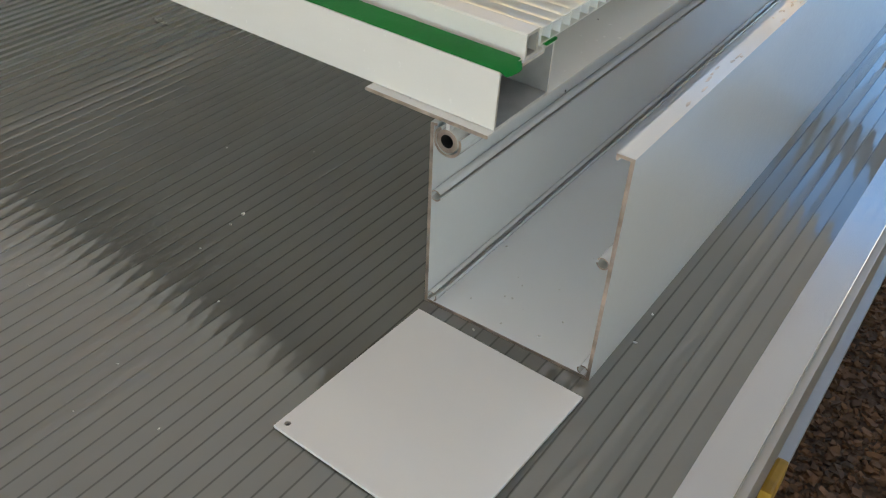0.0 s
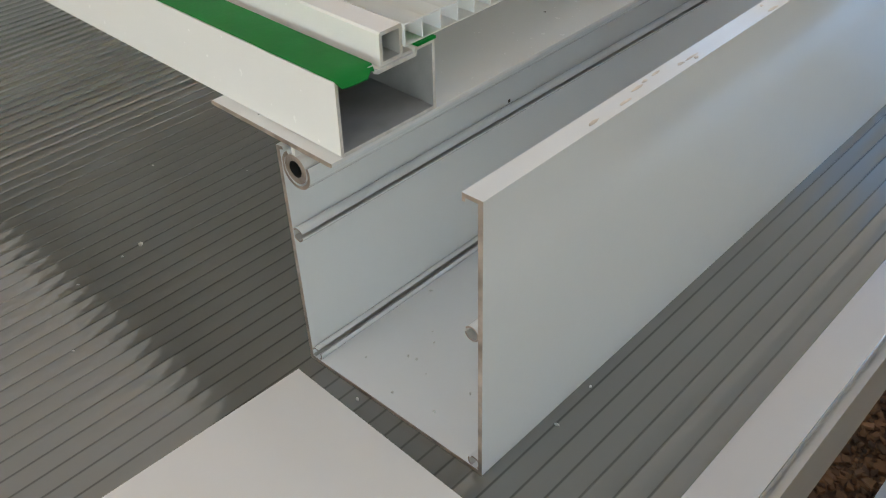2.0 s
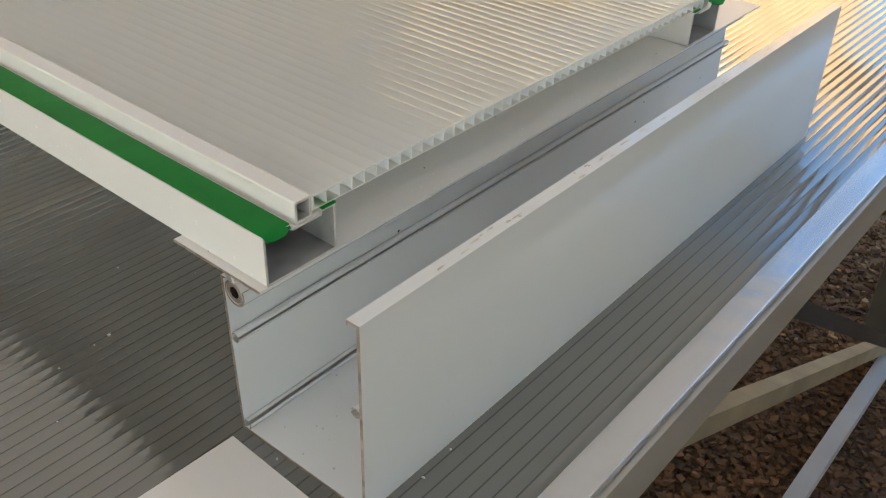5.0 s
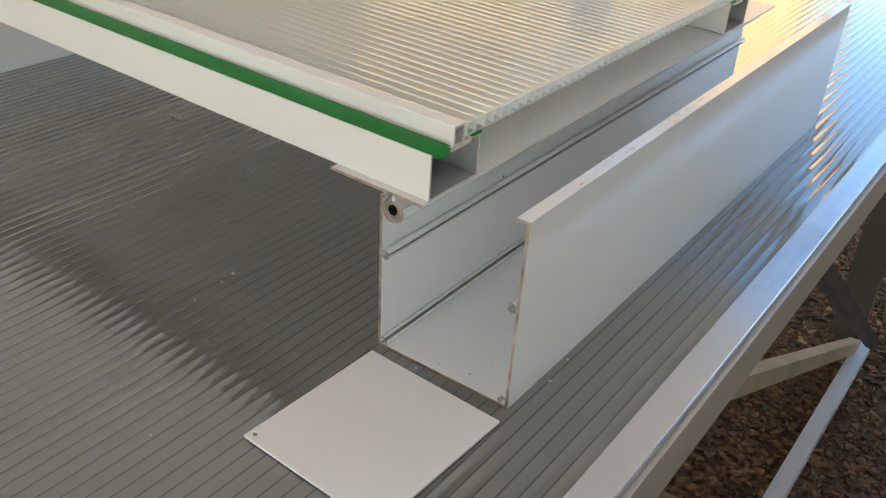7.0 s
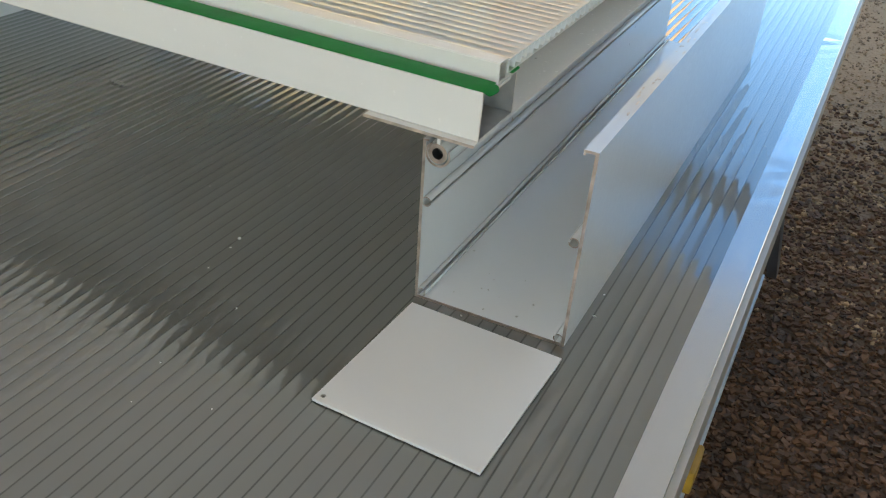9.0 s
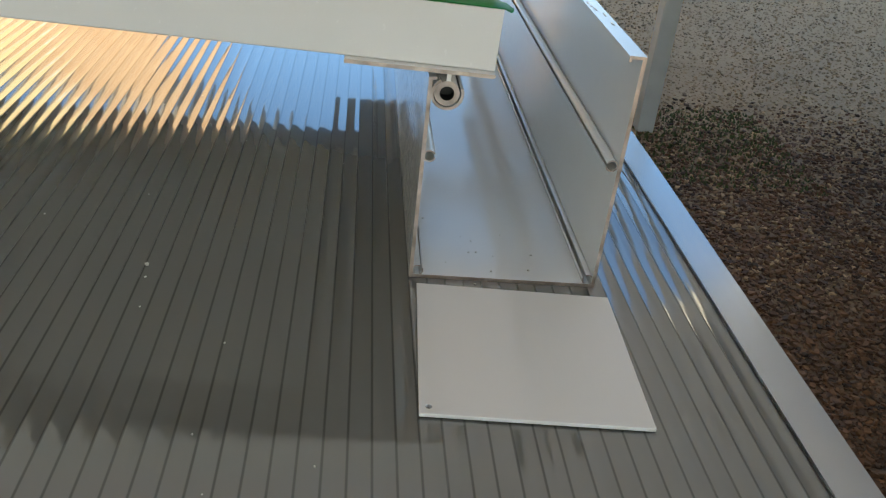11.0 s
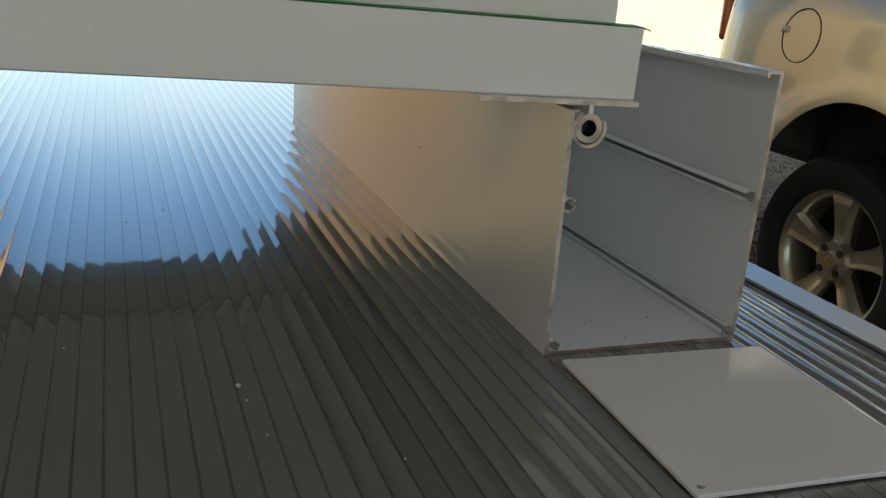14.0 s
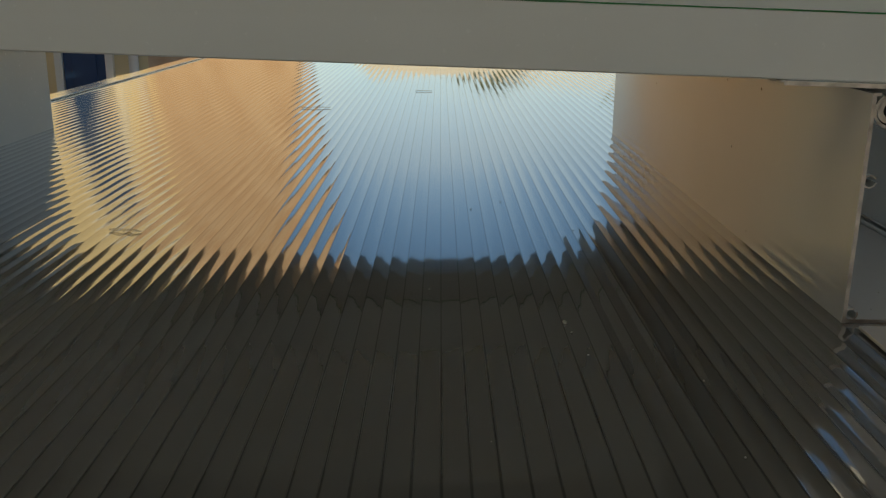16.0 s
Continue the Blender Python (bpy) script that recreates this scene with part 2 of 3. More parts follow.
M["foil"] = material("crumpled_clear_film", (0.70, 0.69, 0.64), 0.2, alpha=0.25, vary=0.2, scale=120, bump=0.0006, bump_scale=300)
M["crumb"] = material("aluminium_swarf", (0.55, 0.55, 0.52), 0.35, metal=0.3, vary=0.2, scale=300)


def paler_beyond(m, color, y0, y1):
    """Lets the brown bed give way to a paler tan between y0 and y1, with a ragged border."""
    n, l = m.node_tree.nodes, m.node_tree.links
    b = n["Principled BSDF"]
    link = b.inputs["Base Color"].links[0].from_socket
    tc = n.new("ShaderNodeTexCoord")
    sp = n.new("ShaderNodeSeparateXYZ")
    l.new(tc.outputs["Object"], sp.inputs[0])
    nz = n.new("ShaderNodeTexNoise")
    nz.inputs["Scale"].default_value, nz.inputs["Detail"].default_value = 1.6, 6
    l.new(tc.outputs["Object"], nz.inputs["Vector"])
    ad = n.new("ShaderNodeMath")
    ad.operation = "MULTIPLY_ADD"
    ad.inputs[1].default_value = 2.2
    l.new(nz.outputs[0], ad.inputs[0])
    l.new(sp.outputs[1], ad.inputs[2])
    mr = n.new("ShaderNodeMapRange")
    mr.inputs["From Min"].default_value, mr.inputs["From Max"].default_value = y0 + 1.1, y1 + 1.1
    l.new(ad.outputs[0], mr.inputs[0])
    mx = n.new("ShaderNodeMix")
    mx.data_type = "RGBA"
    mx.inputs["B"].default_value = (*color, 1)
    l.new(mr.outputs[0], mx.inputs["Factor"])
    l.new(link, mx.inputs["A"])
    l.new(mx.outputs["Result"], b.inputs["Base Color"])


paler_beyond(M["ground"], (0.50, 0.340, 0.190), 0.9, 3.8)


# ---- mesh helpers ----
def part(name, bm, mat, parent=None, label="", smooth=False):
    me = bpy.data.meshes.new(name)
    bmesh.ops.recalc_face_normals(bm, faces=bm.faces)
    if smooth:
        for f in bm.faces:
            f.smooth = True
        for e in bm.edges:
            e.smooth = len(e.link_faces) == 2 and e.calc_face_angle(0) < 0.7
    bm.to_mesh(me)
    bm.free()
    for mm in (mat if isinstance(mat, (list, tuple)) else [mat]):
        me.materials.append(mm)
    ob = new(name, me)
    if parent is not None:
        ob.parent = parent
    if label:
        ob["label"] = label
    return ob


def thing(name, label, category, at=None, group="", kind=""):
    e = new(name)
    e.empty_display_size = 0.05
    if at is not None:
        e.matrix_world = at
    return tagged(e, label, category, group, kind)


def box(x0, x1, y0, y1, z0, z1, bevel=0.0, bm=None, seg=2):
    own = bmesh.new()
    bmesh.ops.create_cube(own, size=1)
    for v in own.verts:
        v.co = Vector(((x0 + x1) / 2 + v.co.x * (x1 - x0), (y0 + y1) / 2 + v.co.y * (y1 - y0), (z0 + z1) / 2 + v.co.z * (z1 - z0)))
    if bevel > 0:
        bmesh.ops.bevel(own, geom=own.edges[:], offset=bevel, segments=seg, profile=0.6, affect="EDGES")
    if bm is None:
        return own
    tmp = bpy.data.meshes.new("tmp")
    own.to_mesh(tmp)
    own.free()
    bm.from_mesh(tmp)
    bpy.data.meshes.remove(tmp)
    return bm


def extrude(outline, a, b, axis="y", holes=(), cap=0, bm=None, steps=1, inside=0):
    """A closed outline (u, v), with optional holes, drawn out from a to b. Axis y: (x, z) outline; axis x: (y, z); axis z: (x, y)."""
    bm = bm or bmesh.new()

    def at(u, v, w):
        return {"y": (u, w, v), "x": (w, u, v), "z": (u, v, w)}[axis]
    ends = []
    for w in (a, b):
        ends.append([[bm.verts.new(at(u, v, w)) for u, v in loop] for loop in (outline, *holes)])
    rows = [ends[0]]
    for k in range(1, steps):
        w = a + (b - a) * k / steps
        rows.append([[bm.verts.new(at(u, v, w)) for u, v in loop] for loop in (outline, *holes)])
    rows.append(ends[1])
    for r0, r1 in zip(rows, rows[1:]):
        for k, (l0, l1) in enumerate(zip(r0, r1)):
            for i in range(len(l0)):
                j = (i + 1) % len(l0)
                bm.faces.new((l0[i], l0[j], l1[j], l1[i])).material_index = inside if k else 0
    for e in ends:
        if not holes:
            f = bm.faces.new(e[0])
            f.material_index = cap
        else:
            edges = []
            for loop in e:
                for i in range(len(loop)):
                    p, q = loop[i], loop[(i + 1) % len(loop)]
                    edges.append(bm.edges.get((p, q)) or bm.edges.new((p, q)))
            made = bmesh.ops.triangle_fill(bm, use_beauty=True, use_dissolve=False, edges=edges)
            for g in made["geom"]:
                if isinstance(g, bmesh.types.BMFace):
                    g.material_index = cap
    return bm


def arc(cx, cy, r, a0, a1, n):
    return [(cx + r * math.cos(radians(a0 + (a1 - a0) * i / n)), cy + r * math.sin(radians(a0 + (a1 - a0) * i / n))) for i in range(n + 1)]


def c_ring(cx, cy, r_out, r_in, a0, a1, n=14):
    return arc(cx, cy, r_out, a0, a1, n) + arc(cx, cy, r_in, a1, a0, n)


def tube(p, q, w, h, wall=0.003, up=(0, 0, 1)):
    """A hollow rectangular tube from p to q, w across and h high."""
    p, q = Vector(p), Vector(q)
    d = (q - p).normalized()
    side = d.cross(Vector(up)).normalized()
    top = side.cross(d)
    bm = extrude([(-w / 2, -h / 2), (w / 2, -h / 2), (w / 2, h / 2), (-w / 2, h / 2)], 0, (q - p).length, "y",
                 holes=[[(-w / 2 + wall, -h / 2 + wall), (w / 2 - wall, -h / 2 + wall), (w / 2 - wall, h / 2 - wall), (-w / 2 + wall, h / 2 - wall)]])
    m = Matrix((side, d, top)).transposed().to_4x4()
    bm.transform(Matrix.Translation(p) @ m)
    return bm


GROUND = -0.87
W, LEN = 0.115, 0.69

# ---- ground, verge, boundary wall ----
tagged(part("ground", box(-60, 60, -60, 90, GROUND - 0.3, GROUND - 0.02), M["dirt"]), "pale dry dirt yard round the carport", "ground", kind="structure")
tagged(part("gravel_bed", box(-6.0, 7.5, -4.5, 6.9, GROUND - 0.019, GROUND), M["ground"]), "brown gravel bed under and round the bench", "gravel bed", kind="structure")


def pebbles(name, count, x0, x1, y0, y1, lo, hi, z, mat, seed, thin=1.0):
    """Many small flattened stones in one mesh; thin below 1 lets them grow sparse towards y1."""
    rng = np.random.default_rng(seed)
    base = np.array([(-1, -1, -1), (1, -1, -1), (1, 1, -1), (-1, 1, -1), (-1, -1, 1), (1, -1, 1), (1, 1, 1), (-1, 1, 1)]) * 0.62
    quad = np.array([(0, 3, 2, 1), (4, 5, 6, 7), (0, 1, 5, 4), (1, 2, 6, 5), (2, 3, 7, 6), (3, 0, 4, 7)])
    vs, fs = [], []
    for i in range(count):
        s = lo + (hi - lo) * rng.random() ** 2.6
        a = rng.random() * 6.283
        v = (base + 0.42 * (rng.random((8, 3)) - 0.5) * 2) * np.array([s, s * (0.55 + 0.45 * rng.random()), s * (0.4 + 0.4 * rng.random())]) * 0.5
        c, d = math.cos(a), math.sin(a)
        v = np.stack((v[:, 0] * c - v[:, 1] * d, v[:, 0] * d + v[:, 1] * c, v[:, 2] + v[:, 0] * 0.5 * (rng.random() - 0.5)), 1)
        v += (x0 + (x1 - x0) * rng.random(), y0 + (y1 - y0) * (1 - (1 - rng.random()) ** thin), z + s * 0.15)
        vs.append(v)
        fs.append(quad + 8 * i)
    me = bpy.data.meshes.new(name)
    me.from_pydata(np.concatenate(vs).tolist(), [], np.concatenate(fs).tolist())
    me.materials.append(mat)
    return new(name, me)


tagged(pebbles("gravel", 96000, -0.35, 3.0, 0.3, 3.2, 0.008, 0.026, GROUND, M["stone"], 3, 0.5), "loose brown crushed stone covering the yard", "gravel", kind="stuff")
tagged(pebbles("far_gravel", 52000, -0.5, 5.4, 1.5, 7.6, 0.008, 0.022, GROUND, M["pale_stone"], 4, 0.6), "loose brown crushed stone covering the yard", "gravel", kind="stuff")


def blades(name, count, x0, x1, y0, y1, h, mat, seed, lean=0.5, width=0.012):
    rng = np.random.default_rng(seed)
    vs, fs = [], []
    for i in range(count):
        x, y, a = x0 + (x1 - x0) * rng.random(), y0 + (y1 - y0) * rng.random(), rng.random() * 6.283
        hh, ln = h * (0.4 + rng.random()), lean * rng.random()
        dx, dy = math.cos(a) * width, math.sin(a) * width
        ox, oy = -math.sin(a) * ln * hh, math.cos(a) * ln * hh
        vs += [(x - dx, y - dy, GROUND), (x + dx, y + dy, GROUND), (x + ox, y + oy, GROUND + hh)]
        fs.append((3 * i, 3 * i + 1, 3 * i + 2))
    me = bpy.data.meshes.new(name)
    me.from_pydata(vs, [], fs)
    me.materials.append(mat)
    return new(name, me)


FENCE_Y = 8.6
tagged(blades("grass_verge", 14000, -3.0, 14.0, FENCE_Y - 0.75, FENCE_Y + 0.05, 0.06, M["grass"], 5, width=0.02), "sunlit yellowish grass strip along the pale wall", "grass", kind="stuff")
tagged(blades("grass_tufts", 2600, 0.74, 1.6, 2.2, 3.0, 0.014, M["moss"], 6, width=0.006), "thin green tufts growing through the gravel", "grass", kind="stuff")
wall = part("wall_boundary", box(-1.0, 16, FENCE_Y, FENCE_Y + 0.2, GROUND, 0.62, 0.01), M["fence"])
tagged(wall, "overexposed sunlit cream boundary wall", "wall", kind="structure")


def leaf_bank(name, count, x0, x1, y0, y1, z0, z1, size, mat, seed):
    rng = np.random.default_rng(seed)
    vs, fs = [], []
    for i in range(count):
        x = x0 + (x1 - x0) * rng.random()
        top = z0 + (z1 - z0) * (0.72 + 0.28 * math.sin(x * 1.7) * math.cos(x * 0.63 + 1))
        c = np.array((x, y0 + (y1 - y0) * rng.random(), z0 + (top - z0) * rng.random() ** 0.7))
        a, b = rng.normal(size=3), rng.normal(size=3)
        a = a / np.linalg.norm(a) * size * (0.5 + rng.random())
        b = b / np.linalg.norm(b) * size * (0.4 + 0.6 * rng.random())
        vs += [tuple(c - a), tuple(c - b * 0.6), tuple(c + a), tuple(c + b * 0.6)]
        fs.append((4 * i, 4 * i + 1, 4 * i + 2, 4 * i + 3))
    me = bpy.data.meshes.new(name)
    me.from_pydata(vs, [], fs)
    me.materials.append(mat)
    return new(name, me)


tagged(leaf_bank("hedge", 15000, -1.0, 16, FENCE_Y + 1.2, FENCE_Y + 2.8, GROUND, 1.35, 0.14, M["leaf"], 8), "dark green hedge behind the boundary wall", "hedge", kind="stuff")

# ---- carport over the table ----
ROOF_Z, EDGE_Y = 1.36, 2.49


def roof_sheet(name, y0, y1, mat, label, x0=-4.9, x1=1.45):
    n = 4 * round((x1 - x0) * 2.8)
    low = [(x0 + (x1 - x0) * i / n, ROOF_Z + (0.018 if i % 4 in (1, 2) else 0.0)) for i in range(n + 1)]
    tagged(part(name, extrude(low + [(u, v + 0.004) for u, v in reversed(low)], y0, y1, "y"), mat), label, "roof", kind="structure")


MID_Y = 1.75
roof_sheet("carport_roof", -5.2, MID_Y, M["opal"], "opal white translucent carport roof sheets", -4.9, 1.45)
# out of view; the tint is added to cut daylight from the right
roof_sheet("carport_roof_side", -5.2, EDGE_Y, M["tinted"], "unseen translucent roof sheets, grey-blue tint added to dim the daylight", 1.455, 6.4)
roof_sheet("carport_roof_front", MID_Y + 0.005, EDGE_Y, M["opal"], "opal white translucent carport roof sheets", -4.9, 1.45)
# unseen corner piece, added to keep bright sky out of left-hand reflections
roof_sheet("carport_roof_corner", EDGE_Y + 0.005, 3.6, M["tinted"], "unseen translucent roof sheets, grey-blue tint added to dim the daylight", -4.9, -1.5)
# unseen board, added so the end plate mirrors a warm bright band
fascia = part("fascia", box(1.5, 6.38, 2.57, 2.60, 1.29, 1.45, 0.004), M["trim"])
tagged(fascia, "added cream board catching sun for a warm glint in the plate", "fascia", kind="structure")
carport = thing("carport_frame", "galvanised steel carport frame at the open side", "carport frame", kind="structure")
for px in (-4.8, 1.07, 6.3):
    part("post", box(px - 0.032, px + 0.032, 2.69, 2.754, GROUND, 1.13 if px > 0 else ROOF_Z, 0.004), M["post"], carport)
for px in (-4.8, 6.3):
    part("post", box(px - 0.032, px + 0.032, -5.1, -5.036, GROUND, ROOF_Z, 0.004), M["post"], carport)
part("edge_beam", tube((-1.4, 2.72, 1.18), (6.34, 2.72, 1.18), 0.06, 0.10), M["post"], carport)

# ---- building beyond the table ----
house = thing("house", "sunlit house with cream wall, orange brick pier and blue door", "house")
HY = 6.2
part("cream_wall", box(-5.2, -2.33, HY, HY + 0.25, GROUND, 2.3), M["cream"], house)
pier = part("brick_wall", box(-2.33, -1.2, HY + 0.004, HY + 0.25, GROUND, 2.3), M["brick"], house)
door = part("door", box(-2.93, -2.63, HY - 0.03, HY - 0.004, GROUND + 0.05, 1.2, 0.004), M["blue"], house, "dark blue painted door leaf")
part("door_panel", box(-2.87, -2.69, HY - 0.042, HY - 0.031, GROUND + 0.25, 0.1, 0.004), M["blue"], door)
part("door_panel", box(-2.87, -2.69, HY - 0.042, HY - 0.031, 0.2, 1.05, 0.004), M["blue"], door)
part("door_frame", box(-2.99, -2.935, HY - 0.05, HY - 0.004, GROUND, 1.26, 0.004), M["trim"], house)
part("door_frame", box(-2.625, -2.57, HY - 0.05, HY - 0.004, GROUND, 1.26, 0.004), M["trim"], house)
part("door_frame", box(-2.99, -2.57, HY - 0.05, HY - 0.004, 1.262, 1.32, 0.004), M["trim"], house)
bm = bmesh.new()
bmesh.ops.create_cone(bm, cap_ends=True, segments=14, radius1=0.035, radius2=0.035, depth=2.9, matrix=pose(-2.42, HY - 0.045, 0.6))
part("side_wall", box(-5.2, -4.95, -6.0, HY - 0.01, GROUND, 2.1), M["cream"], house, "cream side wall in the sun")
part("downpipe", bm, M["trim"], house, smooth=True)
part("roof", extrude([(HY - 0.05, 2.32), (HY + 3.0, 3.2), (HY + 3.0, 3.3), (HY - 0.05, 2.4)], -5.3, -1.05, "x"), M["roofing"], house)

# ---- workbench ----
X0, X1, Y0, Y1 = -0.85, 0.19, -0.72, 2.32
table = thing("workbench", "long workbench topped with bronze ribbed polycarbonate sheet and aluminium edging", "workbench")
bm = bmesh.new()
prof = []
k0, k1 = math.ceil(X0 / PITCH), math.floor(X1 / PITCH)
for k in range(k0, k1):
    prof.append((PITCH * k, 0.00003))
    prof.append((PITCH * (k + 0.030), 0.00002))
    for i in range(9):
        u = 0.06 + 0.88 * i / 8
        prof.append((PITCH * (k + u), 0.00004 * ((2 * u - 1) ** 4 - 1) - 0.00021 * (0.5 - 0.5 * math.cos(2 * math.pi * u))))
    prof.append((PITCH * (k + 0.970), 0.00002))
outline = prof + [(prof[-1][0], -0.010), (prof[0][0], -0.010)]
top = extrude(outline, Y0, Y1, "y", bm=bm)
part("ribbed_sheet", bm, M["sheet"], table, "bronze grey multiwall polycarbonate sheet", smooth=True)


def edging(x_in, x_out, label):
    """Aluminium angle: top flange over the sheet's edge and an outer leg, lightly dented."""
    s = 1 if x_out > x_in else -1
    ol = [(x_in, 0.0008), (x_in, 0.0026), (x_out - s * 0.0004, 0.0026), (x_out, 0.0022), (x_out, -0.004), (x_out - s * 0.002, -0.004), (x_out - s * 0.002, 0.0008)]
    b2 = extrude(ol, Y0 - 0.003, Y1 + 0.003, "y", steps=150)
    for v in b2.verts:
        dent = math.exp(-((v.co.y - 0.80) / 0.05) ** 2) + 0.35 * math.exp(-((v.co.y - 0.36) / 0.06) ** 2)
        v.co.z += dent * 0.0022 * noise.noise(Vector((v.co.x * 60, v.co.y * 45, 1.3))) + 0.0004 * noise.noise(Vector((0, v.co.y * 5, 7)))
    return part("edge_trim", b2, M["alu"], table, label)


edging(0.187, 0.2115, "shiny aluminium edge strip with small dents")
edging(-0.836, -0.868, "shiny aluminium edge strip")
for x in (0.196, -0.845):
    part("side_rail", tube((x, Y0, -0.029), (x, Y1, -0.029), 0.040, 0.046), M["alu_dull"], table, "dull aluminium side tube")
for y in (Y0 + 0.02, 0.3, 1.3, Y1 - 0.02):
    part("cross_rail", tube((-0.824, y, -0.036), (0.175, y, -0.036), 0.04, 0.04), M["alu_dull"], table)
JX, JY, JZ = 0.150, 1.58, -0.82
for sx in (1, -1):
    mx = JX if sx > 0 else -0.80
    part("leg", box(mx - 0.075, mx - 0.005, JY + 0.07, JY + 0.11, GROUND, -0.056, 0.003), M["leg"], table, "flat brownish metal leg")
    part("foot_rail", tube((mx + 0.012, -0.5, JZ - 0.012), (mx + 0.012, JY + 0.02, JZ - 0.012), 0.032, 0.03), M["post"], table, "galvanised bottom rail")
    part("leg", box(mx - 0.075, mx - 0.005, -0.52, -0.48, GROUND, -0.056, 0.003), M["leg"], table, "flat brownish metal leg")
    part("strut", tube((0.198 if sx > 0 else -0.845, 0.42, -0.030), (0.200 if sx > 0 else -0.85, 1.36, -0.672), 0.02, 0.02), M["steel_dark"], table, "dark steel diagonal strut")
part("brace", tube((JX - 0.005, JY - 0.01, JZ + 0.002), (0.112, 0.055, -0.075), 0.025, 0.030), M["cream_metal"], table, "pale painted diagonal brace")
crossbar = part("crossbar", box(-0.80, 0.192, 0.322, 0.375, -0.393, -0.362, 0.004), M["wood"], table, "weathered wooden crossbar under the rail")
part("painted_tip", box(0.1925, 0.206, 0.321, 0.376, -0.394, -0.361, 0.004), M["yellow"], crossbar, "yellow painted crossbar end")

# ---- gutter ----
T = 0.0022
gutter = thing("gutter", "white powder-coated square aluminium gutter length with sawn end", "gutter")
# back wall, floor and front wall with its inward lip, in one outline
ol = [(0, 0), (W, 0), (W + 0.0024, 0.146), (W - 0.0075, 0.146), (W - 0.0075, 0.1425), (W - 0.0060, 0.1425), (W - 0.0060, 0.1442),
      (W - T + 0.0022, 0.1442), (W - T, T), (T, T), (T, 0.1085), (T, 0.1235), (0.0045, 0.1240), (0.0045, 0.1255), (0, 0.1250)]
part("gutter_body", extrude(ol, 0, LEN, "y", cap=1), [M["gutter"], M["cut"]], gutter)
part("hinge_socket", extrude(c_ring(0.0110, 0.1160, 0.0092, 0.0076, 120, 385, 20), 0.0005, LEN, "y", cap=1), [M["gutter"], M["cut"]], gutter, "half-round hinge socket")


def screw_channel(cx, cz, a0, a1):
    """A round screw channel with a narrow slot, its inside darkened to stand for shade."""
    bm = extrude(c_ring(cx, cz, 0.0037, 0.0029, a0, a1, 18), 0.0004, LEN, "y", cap=1)
    for f in bm.faces:
        c = f.calc_center_median()
        if len(f.verts) == 4 and math.hypot(c.x - cx, c.z - cz) < 0.0031:
            f.material_index = 2
    part("screw_channel", bm, [M["gutter"], M["cut"], M["cavity_shade"]], gutter)


screw_channel(T + 0.0026, 0.079, 26, 350)
screw_channel(W - T - 0.0024, 0.081, 188, 514)
screw_channel(T + 0.0026, T + 0.0026, 64, 386)
screw_channel(W - T - 0.0026, T + 0.0026, 154, 476)

# ---- hinge leaf riding in the gutter ----
TILT = 1.5
at_hinge = pose(0.036, 0.0, 0.1290, 0, TILT, 0)
hinge = thing("hinge_leaf", "white aluminium hinge leaf hooked into the gutter's socket", "hinge", at_hinge)
part("leaf", extrude([(-0.082, -0.0024), (-0.0012, -0.0024), (0, -0.0018), (0, -0.0002), (-0.081, -0.0002), (-0.082, -0.0008)], 0.0005, LEN - 0.004, "y", cap=1), [M["white"], M["cut"]], hinge)
part("neck", box(-0.0262, -0.0238, 0.0007, LEN - 0.004, -0.0075, -0.0023), M["white"], hinge)
part("barrel", extrude(arc(-0.025, -0.0133, 0.0070, 0, 345, 23), 0.0006, LEN - 0.004, "y", holes=[arc(-0.025, -0.0133, 0.0040, 0, 345, 23)], cap=1, inside=2), [M["white"], M["cut"], M["black"]], hinge, "hollow round hinge barrel")
part("bore_block", box(-0.0288, -0.0212, 0.009, 0.014, -0.0168, -0.0098), M["black"], hinge, "dark block inside the barrel")

# ---- roof panel: two hollow bars, glazing rails, film strips, clear sheet ----
at_panel = pose(0.036, 0.006, 0.1290, 0, TILT, 0)
PX = -0.80
panel = thing("roof_panel", "sample roof panel of white aluminium bars and clear twinwall sheet", "roof panel", at_panel)
B, H = 0.056, 0.034


